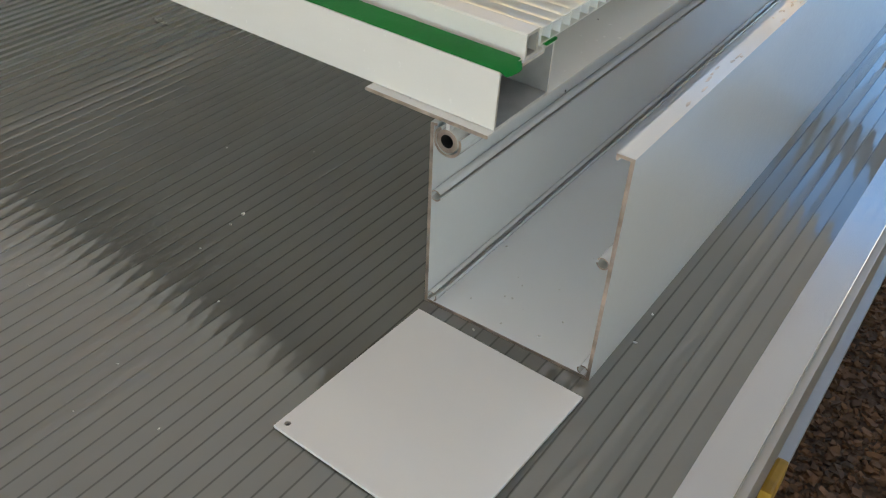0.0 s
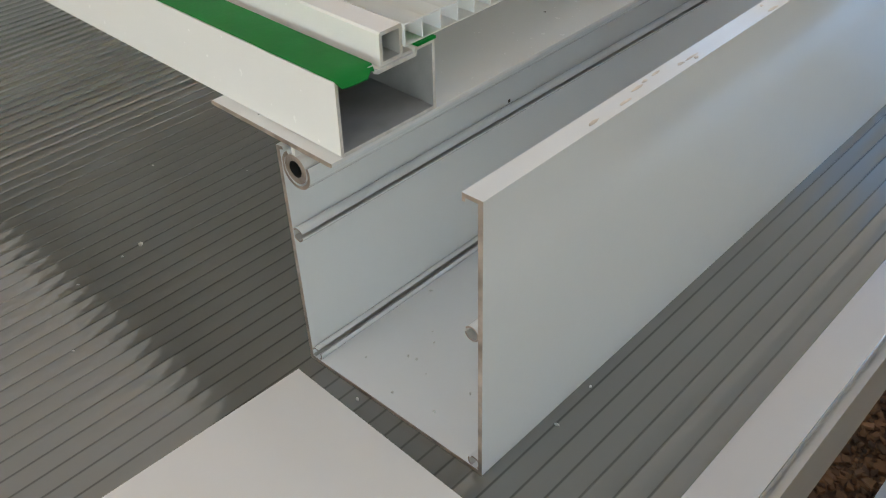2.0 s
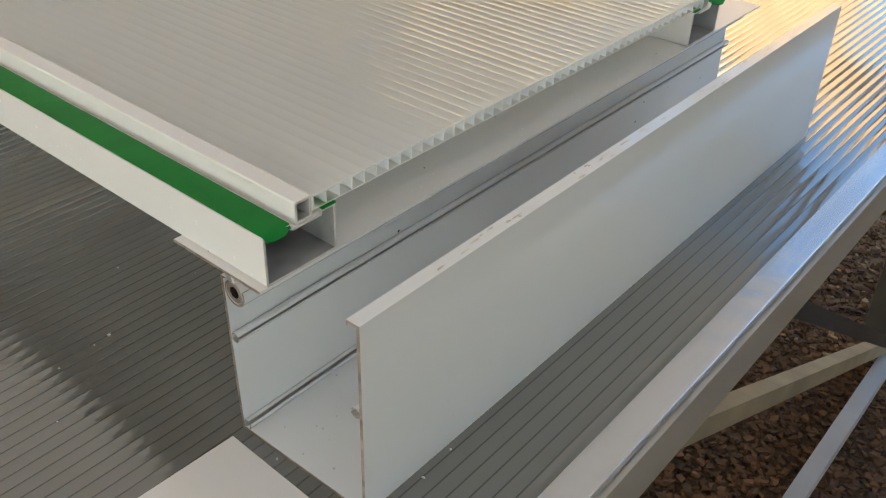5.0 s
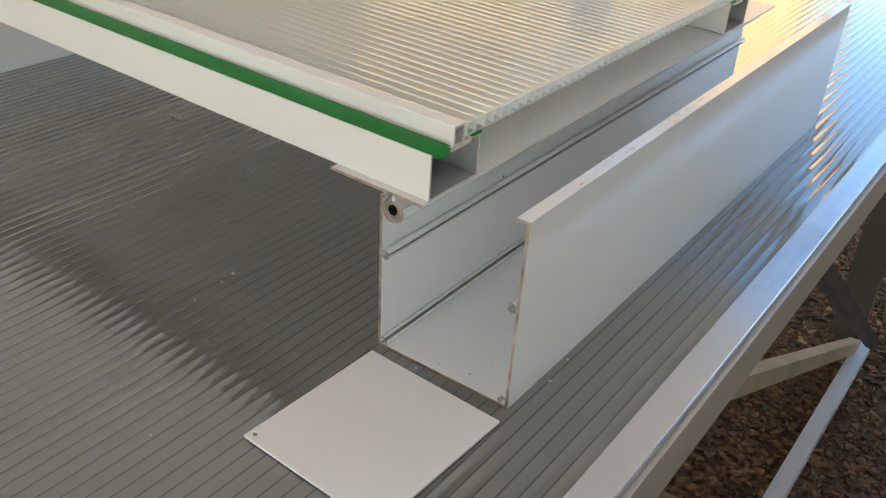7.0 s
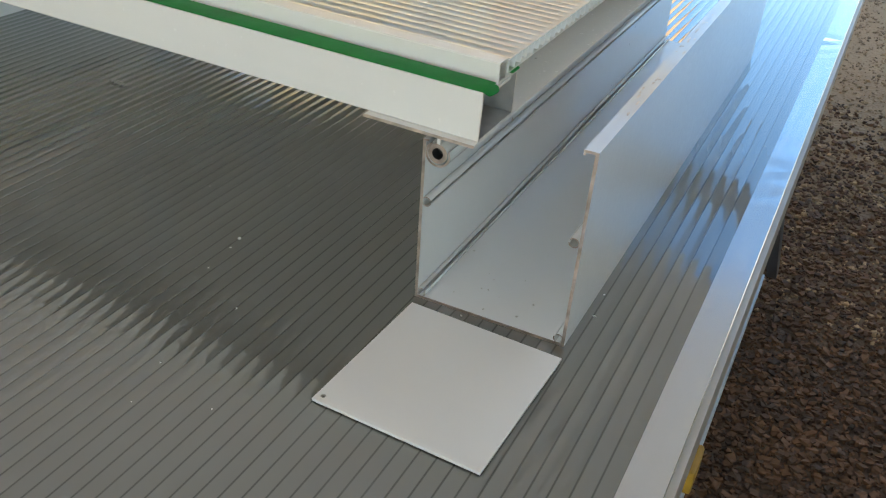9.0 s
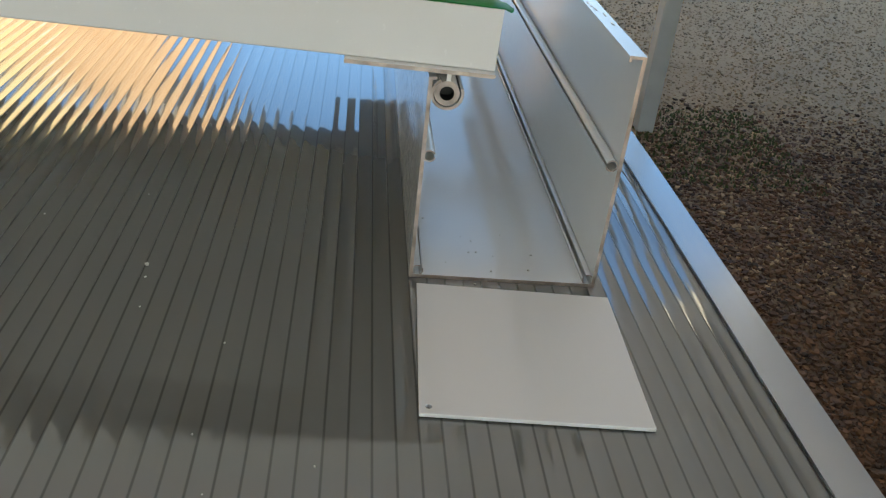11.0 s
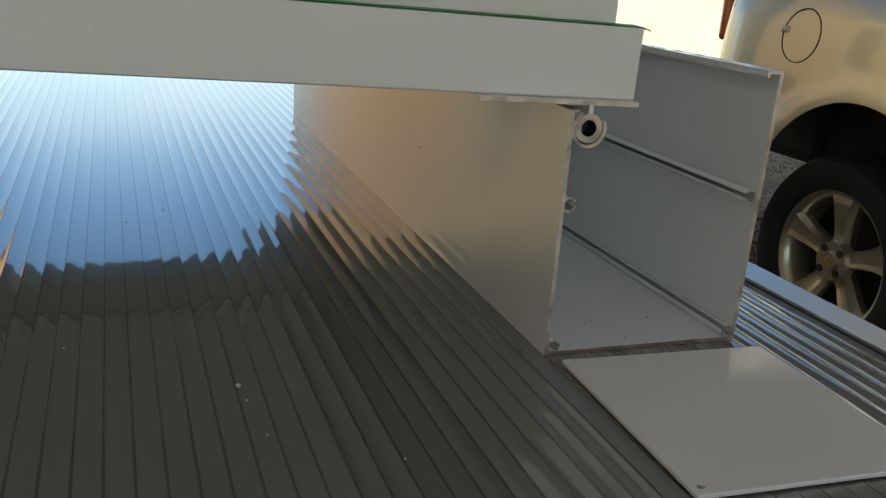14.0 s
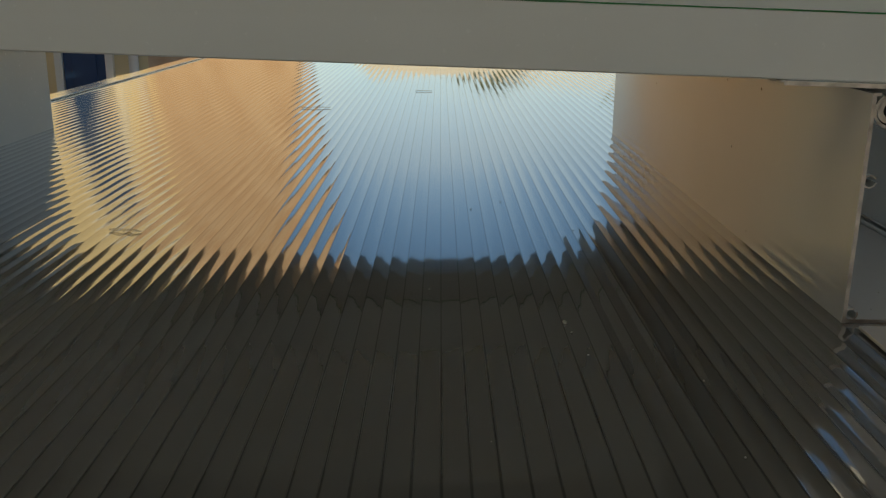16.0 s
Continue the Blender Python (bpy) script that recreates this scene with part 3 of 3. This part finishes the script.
def bar(y, flip, name_label):
    """A hollow glazing bar; flip mirrors it."""
    s = -1 if flip else 1
    c = y + (B if flip else 0)

    def q(pts):
        return [(c + s * u, v) for u, v in pts]
    w = 0.0016
    outer = q([(0, 0.0008), (0.0008, 0), (B - 0.0008, 0), (B, 0.0008), (B, H - 0.001), (0.0445, H - 0.001), (0.0440, 0.0305), (0.0235, 0.0305), (0.0215, 0.0315), (0.0205, H), (0, H)])
    inner = q([(w, w), (B - w, w), (B - w, H - 0.001 - w), (0.0455, H - 0.001 - w), (0.0450, 0.0289), (0.0228, 0.0289), (0.0206, 0.0300), (0.0196, H - w), (w, H - w)])
    bm = extrude(outer, PX, 0, "x", holes=[inner], cap=1, inside=2)
    one = part("bar", bm, [M["white"], M["trimcut"], M["hollow"]], panel, name_label)
    # closes the unseen far end so the hollow stays dark
    part("end_plug", box(PX - 0.003, PX - 0.0005, min(c, c + s * B), max(c, c + s * B), 0, H - 0.001), M["black"], one, "black end plug")
    # square glazing rail
    ro = q([(0.0255, 0.0308), (0.0435, 0.0308), (0.0435, 0.0322), (0.0382, 0.0322), (0.0382, 0.0445), (0.0377, 0.0455), (0.0262, 0.0455), (0.0255, 0.0445)])
    ri = q([(0.0271, 0.0326), (0.0366, 0.0326), (0.0366, 0.0438), (0.0271, 0.0438)])
    part("glazing_rail", extrude(ro, PX, -0.001, "x", holes=[ri], cap=1, inside=2), [M["white"], M["trimcut"], M["cavity_shade"]], panel)
    # film strips
    film = bmesh.new()
    n = 120
    cols = [(0.0002, H + 0.0007), (0.003, H + 0.0008), (0.008, H + 0.0010), (0.0125, H + 0.0009), (0.0165, H + 0.0008), (0.0204, H + 0.0006)]
    rows = []
    for i in range(n + 1):
        x = PX + (0.0062 - PX) * i / n
        rows.append([film.verts.new((min(x, 0.0006 + 0.0056 * math.sin(math.pi * min(1.0, u / 0.0204 + 0.12)) ** 0.6 + 0.0002 * i / n), c + s * u, v + 0.0003 * noise.noise(Vector((x * 60, u * 200, c * 50))) - (max(0.0, x) * (0.30 + 0.5 * noise.noise(Vector((u * 160, c, 2))))))) for u, v in cols])
    low = [[film.verts.new(v.co - Vector((0, 0, 0.0004))) for v in r] for r in rows]
    for i in range(n):
        for j in range(len(cols) - 1):
            film.faces.new((rows[i][j], rows[i][j + 1], rows[i + 1][j + 1], rows[i + 1][j]))
            film.faces.new((low[i][j], low[i][j + 1], low[i + 1][j + 1], low[i + 1][j]))
        for j in (0, len(cols) - 1):
            film.faces.new((rows[i][j], rows[i + 1][j], low[i + 1][j], low[i][j]))
    for j in range(len(cols) - 1):
        film.faces.new((rows[n][j], rows[n][j + 1], low[n][j + 1], low[n][j]))
    part("film_strip", film, M["green"], panel, "peeling green protective film", smooth=True)
    a, b2 = sorted((c + s * 0.0448, c + s * (B - 0.0002)))
    part("film_strip", box(PX, 0.0012, a, b2, H - 0.0006, H + 0.0006), M["green"], panel, "green protective film under the sheet")


M["trimcut"] = material("sawn_white_edge", (0.66, 0.63, 0.58), 0.4, metal=0.2, vary=0.25, scale=80, bump=0.0002, bump_scale=600)
bar(0.0, False, "white hollow aluminium bar with open end")
bar(0.516, True, "white hollow aluminium bar with open end")

# twinwall sheet, flutes across the panel
S0, S1, SZ0, SZ1 = 0.0385, 0.5335, H + 0.0012, H + 0.0112
cells = 46
cp = (S1 - S0) / cells
skin = bmesh.new()
up = []
for i in range(cells):
    for s in range(6):
        u = s / 6
        up.append((S0 + cp * (i + u), SZ1 - 0.00042 * (1 - (2 * u - 1) ** 2)))
up.append((S1, SZ1))
part("top_skin", extrude(up + [(y, z - 0.0006) for y, z in reversed(up)], PX, 0.0, "x", bm=skin), M["clear"], panel, "clear twinwall polycarbonate sheet")
part("bottom_skin", box(PX, 0.0, S0, S1, SZ0, SZ0 + 0.0006), M["under"], panel)
M["web"] = see_through_sheet("clear_twinwall_web", (0.95, 0.97, 0.97), 0.85)
web = box(PX, 0.0, -0.0003, 0.0003, SZ0 + 0.0007, SZ1 - 0.0009)
first = part("web", web, M["web"], panel)
first.location = (0, S0 + 0.0004, 0)
for i in range(1, cells + 1):
    o = new("web", first.data)
    o.parent = panel
    o.location = (0, S0 + cp * i - (0.0004 if i == cells else 0), 0)

# ---- far support under the panel ----
rest = thing("support_rail", "white hollow box rail carrying the far end of the panel", "rail")
part("rail_body", extrude([(-0.80, 0), (-0.715, 0), (-0.715, 0.1465), (-0.80, 0.1465)], 0.02, LEN, "y",
                          holes=[[(-0.797, 0.003), (-0.718, 0.003), (-0.718, 0.1435), (-0.797, 0.1435)]], cap=1), [M["white"], M["cut"]], rest)

# ---- loose end plate ----
plate = bmesh.new()
pts = [(0.004, -0.0115), (0.1195, -0.0160), (0.1155, -0.1375), (0.0, -0.1330)]
extrude(pts, 0.0008, 0.0030, "z", holes=[arc(0.0050, -0.1275, 0.0016, 0, 330, 11)], bm=plate)
ob = part("end_plate", plate, M["plate"])
bv = ob.modifiers.new("edge", "BEVEL")
bv.width, bv.segments, bv.limit_method = 0.0004, 2, "ANGLE"
tagged(ob, "glossy white square end plate with one screw hole", "plate")

# ---- swarf on the bench ----
rng = random.Random(4)


def crumb_mesh(seed):
    r = random.Random(seed)
    b2 = bmesh.new()
    bmesh.ops.create_icosphere(b2, subdivisions=1, radius=0.5)
    for v in b2.verts:
        v.co = Vector((v.co.x * (1 + r.uniform(-0.4, 0.6)), v.co.y * r.uniform(0.5, 1), v.co.z * r.uniform(0.4, 0.9)))
    return b2


def crumb(x, y, s, z=0.0):
    o = part("swarf_crumb", crumb_mesh(int(x * 9999) + int(y * 777)), M["crumb"])
    o.matrix_world = pose(x, y, z + s * 0.22, 0, 0, rng.uniform(0, 360)) @ Matrix.Scale(s, 4)
    tagged(o, "tiny pale crumb of sawn aluminium on the sheet", "swarf", "crumbs on the bench")


crumb(-0.153, -0.004, 0.0034)
crumb(-0.151, -0.018, 0.0016)
for i in range(8):
    crumb(rng.uniform(-0.42, -0.01), rng.uniform(-0.30, 0.28), rng.uniform(0.0006, 0.0012))
for x, y, s in ((0.122, 0.045, 0.0022), (0.1195, 0.075, 0.0018), (0.040, -0.005, 0.002), (0.075, 0.012, 0.002)):
    crumb(x, y, s, 0.0 if x > 0.115 or y < 0 else T)

for x, y in ((0.039, 0.031), (0.044, 0.032), (0.051, 0.008), (0.080, 0.032), (0.012, 0.076)):
    crumb(x, y, 0.0018, T)
for i in range(6):
    crumb(rng.uniform(0.02, 0.10), rng.uniform(0.012, 0.11), rng.uniform(0.0008, 0.0016), T)

# worn patches on the gutter's lip
M["wornlip"] = material("worn_lip_metal", (0.58, 0.52, 0.45), 0.45, metal=0.2, vary=0.35, scale=90, bump=0.0001, bump_scale=500)
for i in range(46):
    y, n = rng.choice((0.10, 0.22, 0.30, 0.43, 0.50, 0.58)) + rng.gauss(0, 0.028), 7
    rx, ry = rng.uniform(0.0004, 0.0011), rng.uniform(0.0010, 0.0050)
    c = W - rng.uniform(-0.0008, 0.0058)
    pts = [(c + rx * math.cos(k * 6.283 / n) * rng.uniform(0.6, 1.2), y + ry * math.sin(k * 6.283 / n) * rng.uniform(0.6, 1.2)) for k in range(n)]
    part("worn_patch", extrude(pts, 0.1458, 0.14606 + 0.000006 * i, "z"), M["wornlip"], gutter, "patch worn through the coating to the metal")


def foil(x, y, length, width, turn):
    """A crumpled sliver of peeled film lying on the sheet."""
    b2 = bmesh.new()
    n = 12
    rows = []
    for i in range(n + 1):
        u = i / n * 2 - 1
        w = width * (1 - u * u) ** 0.5 + 0.0004
        z = 0.0006 + 0.0016 * abs(noise.noise(Vector((u * 3, x * 50, y * 50))))
        rows.append([b2.verts.new((u * length / 2, v * w / 2, z + 0.0008 * abs(v))) for v in (-1, 0, 1)])
    low = [[b2.verts.new(v.co - Vector((0, 0, 0.0003))) for v in r] for r in rows]
    for i in range(n):
        for j in range(2):
            b2.faces.new((rows[i][j], rows[i][j + 1], rows[i + 1][j + 1], rows[i + 1][j]))
            b2.faces.new((low[i][j], low[i][j + 1], low[i + 1][j + 1], low[i + 1][j]))
        for j in (0, 2):
            b2.faces.new((rows[i][j], rows[i + 1][j], low[i + 1][j], low[i][j]))
    o = part("film_scrap", b2, M["foil"])
    o.matrix_world = pose(x, y, 0.0, 0, 0, turn)
    tagged(o, "crumpled scrap of clear film on the ribbed sheet", "film scrap", "film scraps")


for x, y, a, w, turn in ((-0.453, 0.18, 0.026, 0.007, -10), (-0.41, 0.916, 0.045, 0.012, 4), (-0.25, 1.17, 0.03, 0.010, 8)):
    foil(x, y, a, w, turn)
for x, y in ((-0.147, -0.049), (-0.227, 0.052), (-0.098, -0.079), (-0.169, 0.291), (-0.195, 0.262), (-0.102, -0.151), (-0.047, -0.169)):
    crumb(x, y, 0.0013)

# ---- parked car ----
HUB = Vector((1.71, 1.565, GROUND + 0.315))
car = thing("car", "champagne beige hatchback parked on the gravel beside the bench", "car", pose(1.62, HUB.y, GROUND + 0.006))
# local: x into the car from its near side, y towards the tail, z up from the ground
CW = 1.70


ARCH_Y, ARCH_Z, ARCH_R = -0.09, 0.41, 0.36


def arch_flare(y, z):
    """Raised lip round a wheel arch."""
    d = math.hypot(y - ARCH_Y, z - ARCH_Z) - ARCH_R
    return 0.009 / (1 + math.exp((d - 0.055) / 0.013))


def side_line(y):
    """Half-section of the body at y: sill, belt and roof heights and how far the flank is drawn in."""
    tail = max(0.0, (y - 0.47) / 0.30)
    nose = max(0.0, (-y - 2.6) / 0.6)
    draw = 0.26 * min(1.2, tail) ** 2.2 + 0.22 * min(1.2, nose) ** 2.2
    sill = (0.38 + 0.22 * max(0.0, (y - 0.2) / 0.5) ** 2 if y > 0.1 else 0.20) + 0.05 * nose
    belt = 0.98 - 0.10 * max(0.0, (-y - 1.6) / 1.5)
    if y > -1.75:
        roof = 1.50 - 0.22 * max(0.0, (y - 0.56) / 0.20) ** 2 - 0.06 * max(0.0, (-y - 1.0)) ** 2
    else:
        roof = max(belt + 0.06, 1.47 - (-y - 1.75) * 1.1)
    return draw, sill, belt, roof


def body_mesh():
    b2 = bmesh.new()
    wheels = (0.0, -2.5)
    ys = [-3.25 + 4.01 * i / 110 for i in range(111)]
    for wy in wheels:
        ys += [wy + ARCH_Y + s * ARCH_R * k for s in (-1, 1) for k in (1.002, 0.998, 0.985, 0.96, 0.93, 0.87, 0.8)]
    ys.sort()
    rings = []
    for y in ys:
        d, sill, belt, roof = side_line(y)
        arch = 0.0
        for wy in wheels:
            if abs(y - wy - ARCH_Y) < ARCH_R:
                arch = max(arch, ARCH_Z + math.sqrt(ARCH_R ** 2 - (y - wy - ARCH_Y) ** 2))
        low = max(sill, arch)
        col = []
        lev = [low + (belt - low) * k / 21 for k in range(22)]
        for z in lev:
            bulge = 0.045 * (1 - ((z - 0.62) / 0.45) ** 2)
            flare = sum(arch_flare(y - wy, z) for wy in wheels)
            hold = 1 - 0.40 * min(1, max(0, (0.80 - z) / 0.10))
            col.append((d * hold + 0.05 - bulge - flare, z))
        for k in range(1, 6):
            z = belt + (roof - belt) * k / 5
            col.append((d + 0.055 + 0.20 * (k / 5) ** 1.5 + (0.12 if k == 5 else 0), z))
        ring = [b2.verts.new((x, y, z)) for x, z in col] + [b2.verts.new((CW - x, y, z)) for x, z in reversed(col)]
        rings.append(ring)
    for r0, r1 in zip(rings, rings[1:]):
        for i in range(len(r0) - 1):
            b2.faces.new((r0[i], r0[i + 1], r1[i + 1], r1[i]))
    b2.faces.new(rings[0])
    b2.faces.new(rings[-1])
    return b2


part("body", body_mesh(), M["paint"], car, "champagne beige painted body shell", smooth=True)
part("underbody", box(0.26, CW - 0.26, -3.1, 0.27, 0.22, 0.74), M["black"], car)
part("rear_valance", box(0.24, CW - 0.24, 0.27, 0.62, 0.51, 0.76, 0.04), M["black"], car, "dark plastic behind the rear bumper")
for wy in (0.0, -2.5):
    for x0, x1 in ((0.07, 0.24), (CW - 0.24, CW - 0.07)):
        b2 = extrude(arc(wy + ARCH_Y, ARCH_Z, ARCH_R + 0.015, 8, 172, 24), x0 + 0.16, x1 + 0.16, "x")
        part("wheel_well", b2, M["black"], car, "black wheel arch lining")


def wheel(cx, cy, out):
    """out: -1 where the wheel's face looks to -x."""
    hub = (cx, cy, 0.306)
    sec = [(0.205, 0.0), (0.215, -0.012), (0.26, -0.022), (0.286, -0.014), (0.303, 0.015), (0.306, 0.05), (0.306, 0.15), (0.292, 0.19), (0.205, 0.19)]

    def spin(sec, n=56):
        b2 = bmesh.new()
        rings = []
        for i in range(n):
            a = 2 * math.pi * i / n
            rings.append([b2.verts.new((-out * d, r * math.cos(a), r * math.sin(a))) for r, d in sec])
        for i in range(n):
            r0, r1 = rings[i], rings[(i + 1) % n]
            for j in range(len(sec)):
                k = (j + 1) % len(sec)
                b2.faces.new((r0[j], r0[k], r1[k], r1[j]))
        return b2
    w = part("wheel", spin([(0.196, 0.004), (0.206, 0.0), (0.206, 0.16), (0.185, 0.16), (0.180, 0.03)]), M["rim"], car, "five-spoke silver alloy wheel", smooth=True)
    w.location = hub
    part("tyre", spin(sec), M["rubber"], w, "black rubber tyre", smooth=True)
    b2 = bmesh.new()
    bmesh.ops.create_cone(b2, cap_ends=True, segments=32, radius1=0.188, radius2=0.188, depth=0.01, matrix=pose(-out * 0.105, 0, 0, 0, 90, 0))
    part("brake_backing", b2, M["black"], w)
    for k in range(5):
        a = 2 * math.pi * k / 5 + math.pi / 2
        b2 = bmesh.new()
        sect = []
        for r, half, d in ((0.035, 0.026, 0.020), (0.08, 0.027, 0.022), (0.13, 0.033, 0.014), (0.170, 0.044, 0.008), (0.192, 0.058, 0.008)):
            loop = []
            for u, e in ((-1, 0.022), (-0.72, 0.002), (-0.3, 0.004), (0.3, 0.004), (0.72, 0.002), (1, 0.022)):
                loop.append(b2.verts.new((-out * (d + e), r * math.cos(a) - half * u * math.sin(a), r * math.sin(a) + half * u * math.cos(a))))
            for u in (1, -1):
                loop.append(b2.verts.new((-out * (d + 0.045), r * math.cos(a) - half * u * math.sin(a), r * math.sin(a) + half * u * math.cos(a))))
            sect.append(loop)
        for s0, s1 in zip(sect, sect[1:]):
            for j in range(8):
                b2.faces.new((s0[j], s0[(j + 1) % 8], s1[(j + 1) % 8], s1[j]))
        b2.faces.new(sect[0])
        b2.faces.new(sect[-1])
        part("spoke", b2, M["rim"], w, smooth=False)
    b2 = bmesh.new()
    bmesh.ops.create_cone(b2, cap_ends=True, segments=28, radius1=0.056, radius2=0.064, depth=0.03, matrix=pose(-out * 0.026, 0, 0, 0, 90, 0))
    part("hub_disc", b2, M["rim"], w)
    b2 = bmesh.new()
    bmesh.ops.create_cone(b2, cap_ends=True, segments=24, radius1=0.027, radius2=0.027, depth=0.016, matrix=pose(-out * 0.008, 0, 0, 0, 90, 0))
    part("centre_cap", b2, M["rim"], w)
    part("emblem", extrude([(-0.016, -0.004), (-0.006, -0.004), (-0.006, -0.011), (0.006, -0.011), (0.006, -0.004), (0.016, -0.004), (0.016, 0.004), (0.006, 0.004), (0.006, 0.011), (-0.006, 0.011), (-0.006, 0.004), (-0.016, 0.004)],
                           out * 0.0005, out * 0.003, "x"), M["gold"], w, "small gold emblem")
    for k in range(4):
        a = 2 * math.pi * k / 4 + math.pi / 4
        b2 = bmesh.new()
        bmesh.ops.create_cone(b2, cap_ends=True, segments=10, radius1=0.011, radius2=0.011, depth=0.006, matrix=pose(-out * 0.009, 0.044 * math.cos(a), 0.044 * math.sin(a), 0, 90, 0))
        part("bolt_recess", b2, M["black"], w)


for wy in (0.0, -2.5):
    wheel(0.09, wy, -1)
    wheel(CW - 0.09, wy, 1)
part("tail_lamp", box(0.115, 0.21, 0.64, 0.715, 0.86, 1.22, 0.02, seg=3), M["lamp_red"], car, "orange red tail lamp", smooth=True)
part("tail_lamp", box(CW - 0.21, CW - 0.115, 0.64, 0.715, 0.86, 1.22, 0.02, seg=3), M["lamp_red"], car, "orange red tail lamp", smooth=True)


def flank(y, z):
    d = side_line(y)[0] * (1 - 0.40 * min(1, max(0, (0.80 - z) / 0.10)))
    return d + 0.05 - 0.045 * (1 - ((z - 0.62) / 0.45) ** 2) - arch_flare(y, z)


b2 = bmesh.new()
loops = []
for i in range(40):
    a = 2 * math.pi * i / 40
    row = []
    for r, dx in ((0.0735, 0.004), (0.0735, -0.0015), (0.0765, -0.0015), (0.0765, 0.004)):
        y, z = 0.20 + r * math.cos(a), 0.918 + r * math.sin(a)
        row.append(b2.verts.new((flank(y, z) + dx, y, z)))
    loops.append(row)
for i in range(40):
    for j in range(4):
        b2.faces.new((loops[i][j], loops[i][(j + 1) % 4], loops[(i + 1) % 40][(j + 1) % 4], loops[(i + 1) % 40][j]))
part("fuel_flap_gap", b2, M["black"], car, "round fuel flap outline")
part("fuel_flap_latch", box(flank(0.26, 0.93) - 0.006, flank(0.26, 0.93) + 0.01, 0.255, 0.285, 0.92, 0.94, 0.005), M["paint"], car)
part("side_window", box(0.06, 0.10, -1.5, -0.35, 1.02, 1.36, 0.02), M["glass"], car, "dark side window")
